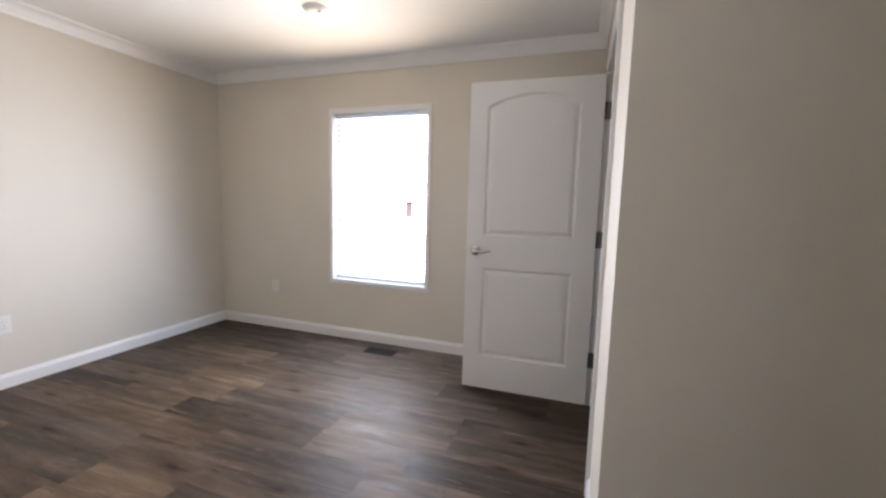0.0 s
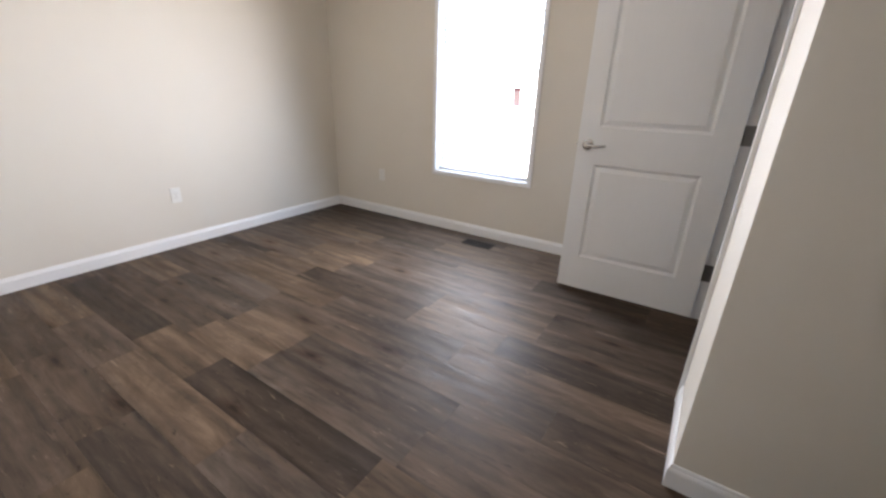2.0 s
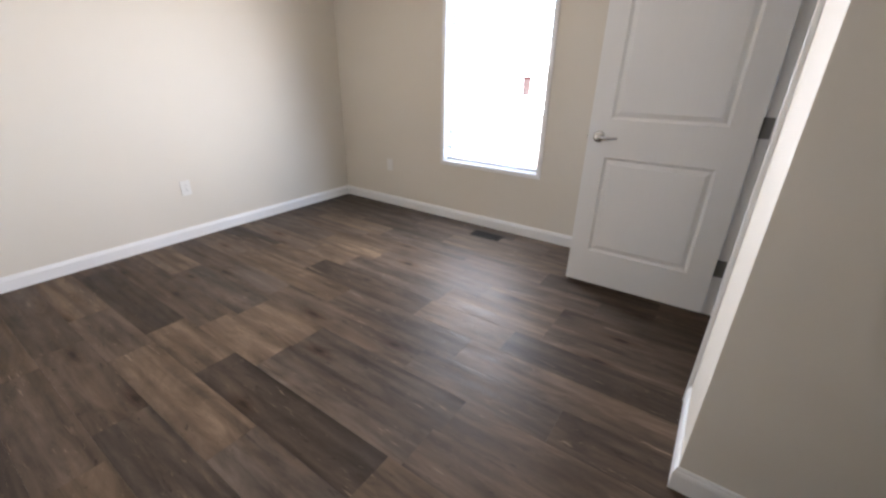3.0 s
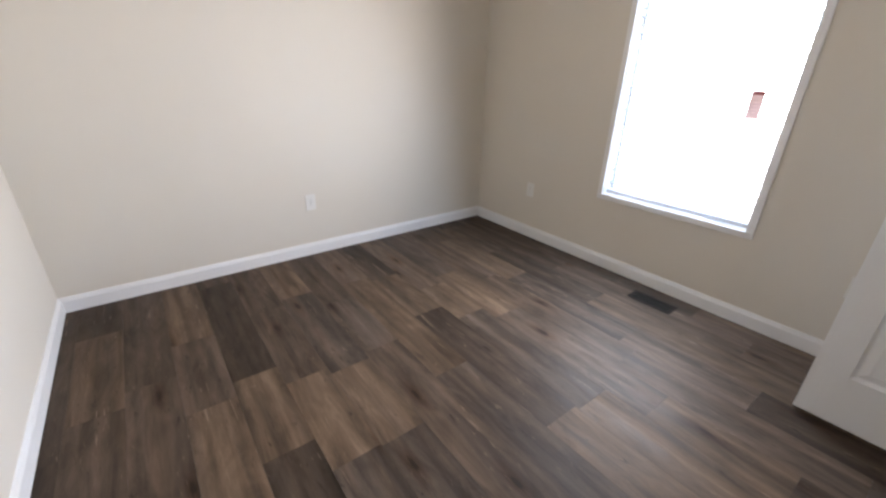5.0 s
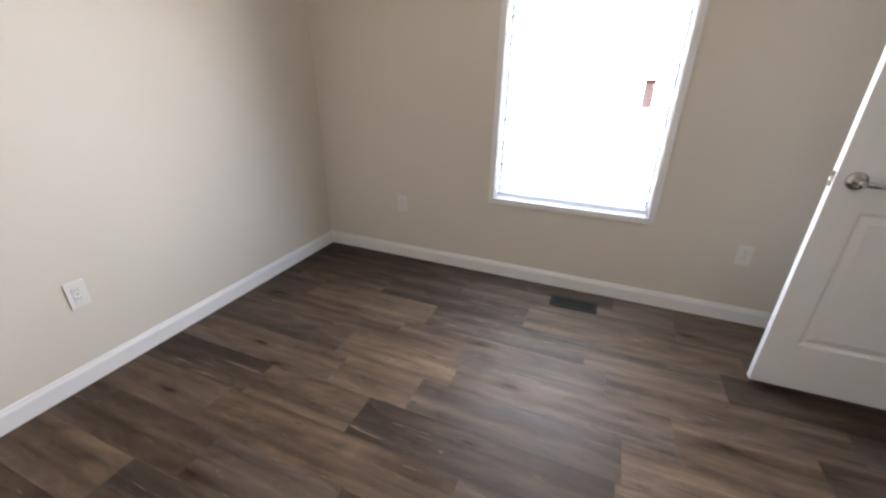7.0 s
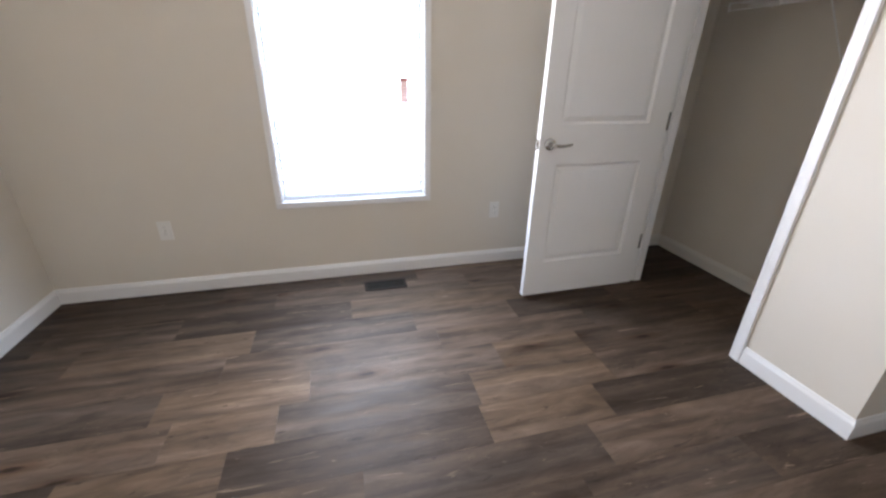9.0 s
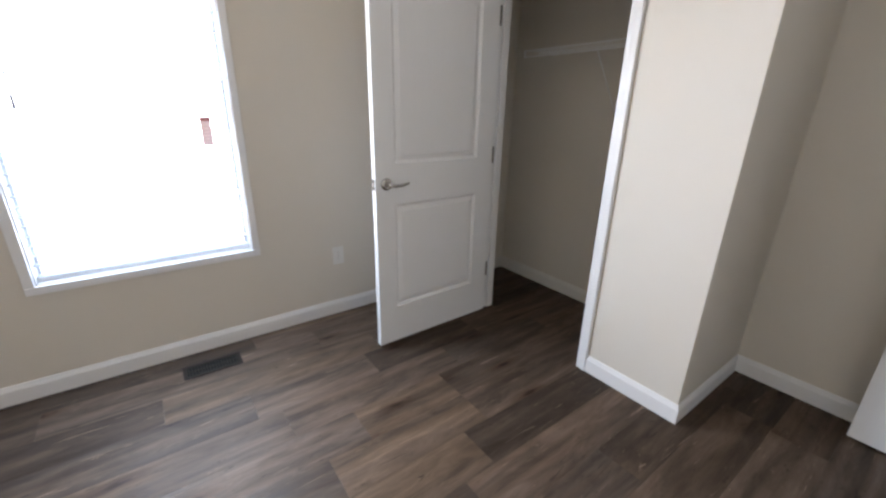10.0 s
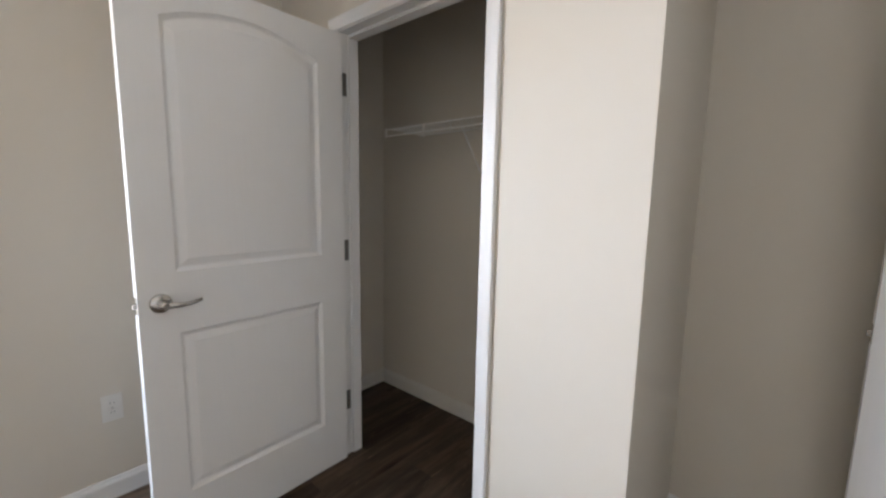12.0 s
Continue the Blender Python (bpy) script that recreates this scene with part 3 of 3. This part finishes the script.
part("string", rod((0, 0.001, 0.104), (-0.03, 0.062, 0.140), 0.0009, 6), PAPER, tag)

# ---- floor register ----
register = tagged(new("floor_register"), "brown steel floor register let into the planks", "air vent")
register.location = (1.894, -0.182, 0)
part("well", box(-0.150, 0.150, -0.068, 0.068, 0.0, 0.0012), DARK, register)
bm = bmesh.new()
for x0, x1, y0, y1 in ((-0.152, 0.152, 0.048, 0.070), (-0.152, 0.152, -0.070, -0.048), (-0.152, -0.130, -0.048, 0.048), (0.130, 0.152, -0.048, 0.048)):
    box(x0, x1, y0, y1, 0.0014, 0.005, 0.0012, bm)
part("rim", bm, BRONZE, register)
bar = mesh_of(box(-0.0035, 0.0035, -0.047, 0.047, 0.0014, 0.0042, 0.0008), "louvre", BRONZE)
for i in range(17):
    b = new("louvre", bar)
    b.parent = register
    b.location = (-0.122 + i * 0.01525, 0, 0)
part("cross_bar", box(-0.130, 0.130, -0.004, 0.004, 0.0016, 0.0046, 0.0008), BRONZE, register)
register.scale = (0.9, 0.85, 1)


# ---- outlets ----
def build_outlet():
    root = tagged(new("wall_outlet"), "white plastic duplex outlet on the greige wall", "outlet", "wall outlets")
    bm = box(-0.036, 0.036, -0.006, 0.0, -0.058, 0.058, 0.0022)
    part("cover_plate", bm, PLASTIC, root)
    for z in (-0.020, 0.020):
        face = part("receptacle", box(-0.0165, 0.0165, -0.0085, -0.0055, z - 0.0135, z + 0.0135, 0.002), PLASTIC, root)
        for x in (-0.006, 0.006):
            part("slot", box(x - 0.001, x + 0.001, -0.0089, -0.0086, z - 0.002, z + 0.006), SLOT, face)
    part("screw", lathe([(0.003, 0), (0.003, 0.001)], pose(0, -0.006, 0, 90), 10), NICKEL, root)
    return root


outlet = build_outlet()
outlet.matrix_world = pose(0.638, NORTH, 0.412)
copy_thing(outlet, pose(2.703, NORTH, 0.406))
copy_thing(outlet, pose(WEST, -1.655, 0.411, 0, 0, 90))

# ---- smoke detector ----
detector = tagged(new("smoke_detector"), "round white plastic smoke detector on the ceiling", "smoke detector")
detector.location = (1.785, -0.86, CEIL)
part("base", lathe([(0.082, 0.0), (0.082, -0.008), (0.078, -0.012)], None, 40), DETECTOR, detector, "", True)
part("cover", lathe([(0.074, -0.012), (0.070, -0.019), (0.060, -0.025), (0.042, -0.029), (0.020, -0.030)], None, 40), DETECTOR, detector, "", True)
part("test_button", lathe([(0.011, -0.026), (0.011, -0.036), (0.008, -0.038)], pose(0.035, -0.02, 0), 16), DETECTOR, detector, "", True)

# ---- closet shelf ----
shelf = tagged(new("wire_shelf"), "white coated wire closet shelf with diagonal braces", "shelf")
shelf.location = (0, 0, 0)
SY0, SY1, SXF, SXB, SZ = ALCOVE_IN + 0.01, -0.33, 3.935, EAST - 0.006, 1.684
for name, x, z, r in (("front_rod", SXF, SZ, 0.0035), ("front_rod", SXF, SZ - 0.036, 0.0035), ("back_rod", SXB, SZ, 0.003), ("middle_rod", (SXF + SXB) / 2, SZ - 0.004, 0.003)):
    part(name, rod((x, SY0, z), (x, SY1, z), r), WIRE, shelf, "", True)
wire = mesh_of(rod((SXF, 0, SZ + 0.003), (SXB, 0, SZ + 0.003), 0.0015, 6), "wire", WIRE, True)
y = SY0 + 0.01
while y < SY1:
    w = new("wire", wire)
    w.parent = shelf
    w.location.y = y
    y += 0.0254
link_mesh = mesh_of(rod((SXF, 0, SZ - 0.037), (SXF, 0, SZ + 0.001), 0.0022, 6), "lip_wire", WIRE, True)
for y in (SY1 - 0.003, -0.625, -0.80, -0.93, -1.24, -1.55):
    w = new("lip_wire", link_mesh)
    w.parent = shelf
    w.location.y = y
for y in (-0.865, -1.60):
    part("brace", rod((SXF + 0.006, y, SZ - 0.034), (SXB + 0.002, y, SZ - 0.36), 0.0032), WIRE, shelf, "diagonal white brace", True)
part("lip_clip", box(SXF - 0.006, SXF + 0.004, -0.632, -0.618, SZ - 0.042, SZ + 0.005, 0.002), PLASTIC, shelf, "white plastic clip")
part("end_cap", box(SXF - 0.005, SXF + 0.005, SY1 - 0.002, SY1 + 0.006, SZ - 0.042, SZ + 0.006, 0.002), PLASTIC, shelf)
for y in (-0.36, -0.80, -1.25, -1.65):
    part("wall_clip", box(SXB - 0.006, EAST + 0.001, y - 0.008, y + 0.008, SZ - 0.008, SZ + 0.010, 0.002), PLASTIC, shelf)

# ---- outdoors ----
setting("ground", box(-250, 250, NORTH + 0.14, 420, -1.4, -0.85), GROUND, "dry tan ground in full sun", "ground")
SKYGLASS = material("curtained_glass", (0.55, 0.57, 0.58), 0.15)
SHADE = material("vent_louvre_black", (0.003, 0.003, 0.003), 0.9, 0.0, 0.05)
home = tagged(new("mobile_home"), "long white-sided mobile home across the lot", "house")
home.location = (-4.0, 21.0, -0.85)
part("wall", wall_with_openings("y", 0, 4.2, -9, 9, 0.62, 3.3, []), SIDING, home)
part("skirting", box(-8.96, 8.96, 0.05, 4.1, 0, 0.62), SIDING, home, "pale panel skirting")
bm = bmesh.new()
ends = [[bm.verts.new((x, y, z)) for y, z in ((-0.35, 3.25), (2.1, 4.1), (4.55, 3.25), (4.55, 3.35), (2.1, 4.25), (-0.35, 3.35))] for x in (-9.3, 9.3)]
for i in range(6):
    j = (i + 1) % 6
    bm.faces.new((ends[0][i], ends[0][j], ends[1][j], ends[1][i]))
bm.faces.new(ends[0][::-1])
bm.faces.new(ends[1])
part("roof", bm, SIDING, home, "pale metal roof")
for x in (-6.2, -1.2, 4.4):
    win = part("window", box(x, x + 0.9, -0.04, 0.0, 1.5, 2.7, 0.01), VINYL, home)
    part("pane", box(x + 0.07, x + 0.83, -0.046, -0.041, 1.57, 2.63), SKYGLASS, win, "pale curtained window glass")
for x in (-0.25, 0.15, 0.55, 2.0, -3.0):
    part("skirting_vent", box(x, x + 0.32, 0.03, 0.049, 0.36, 0.52), SHADE, home, "dark louvred skirting vent")

# ---- floor planks ----
ROW, FIRST = 0.195, -1.12
FIXED = {
    4: [(0.0, "dark"), (0.13, "taupe"), (0.75, "dark"), (1.66, "tan"), (2.72, "taupe")],
    3: [(0.0, "taupe"), (0.35, "tan"), (1.15, "grey"), (2.0, "taupe"), (2.6, "dark")],
    2: [(0.0, "taupe"), (1.05, "taupe"), (2.1, "taupe"), (3.0, "grey")],
    1: [(0.0, "grey"), (0.84, "tan"), (1.45, "grey"), (2.36, "tan"), (2.84, "taupe")],
    0: [(0.0, "taupe"), (0.93, "tan"), (1.33, "grey"), (2.17, "tan"), (2.84, "taupe")],
    -1: [(0.0, "dark"), (0.64, "tan"), (1.17, "dark"), (2.15, "tan"), (2.70, "dark")],
    -2: [(0.0, "taupe"), (0.58, "tan"), (1.65, "grey"), (2.55, "taupe")],
    -3: [(0.0, "taupe"), (0.75, "grey"), (1.30, "taupe"), (2.40, "grey"), (3.1, "dark")],
    -4: [(0.0, "tan"), (0.55, "grey"), (1.35, "tan"), (1.84, "grey"), (2.75, "taupe")],
    -5: [(0.0, "taupe"), (0.62, "taupe"), (1.30, "tan"), (1.83, "grey"), (2.72, "taupe")],
    -6: [(0.0, "taupe"), (0.12, "dark"), (1.15, "tan"), (1.66, "dark"), (2.66, "tan"), (3.25, "grey")],
    -7: [(0.0, "tan"), (0.70, "taupe"), (1.25, "tan"), (2.15, "grey"), (3.0, "taupe")],
    -8: [(0.0, "taupe"), (0.95, "taupe"), (1.70, "grey"), (2.45, "taupe")],
    -9: [(0.0, "dark"), (0.38, "tan"), (1.05, "taupe"), (1.86, "tan"), (2.14, "grey"), (3.0, "taupe")],
}
shapes = {}
rng = random.Random(11)
for k in range(-11, 7):
    top = min(FIRST + ROW * k, NORTH)
    low = max(FIRST + ROW * (k - 1), SOUTH)
    if top - low < 0.01:
        continue
    starts = list(FIXED.get(k, []))
    if not starts:
        x = 0.0
        while x < 3.3:
            starts.append((x, rng.choice(["taupe", "taupe", "grey", "dark", "tan", "taupe"])))
            x += rng.choice([0.55, 0.7, 0.9, 1.1, 1.22])
    while starts[-1][0] < 3.4:
        starts.append((starts[-1][0] + rng.choice([0.7, 0.9, 1.1]), rng.choice(["taupe", "dark", "grey"])))
    starts[0] = (WEST, starts[0][1])
    for i, (x0, tone) in enumerate(starts):
        x1 = starts[i + 1][0] if i + 1 < len(starts) else EAST
        x1 = min(x1, EAST)
        if x1 - x0 < 0.02:
            continue
        size = (round(x1 - x0, 3), round(top - low, 3), tone)
        if size not in shapes:
            g = 0.00025
            shapes[size] = mesh_of(box(g, size[0] - g, g, size[1] - g, -0.0058, 0.0), "plank", PLANKS[tone])
        p = new("plank", shapes[size])
        p.parent = floor
        p.location = (x0, low, 0.0)
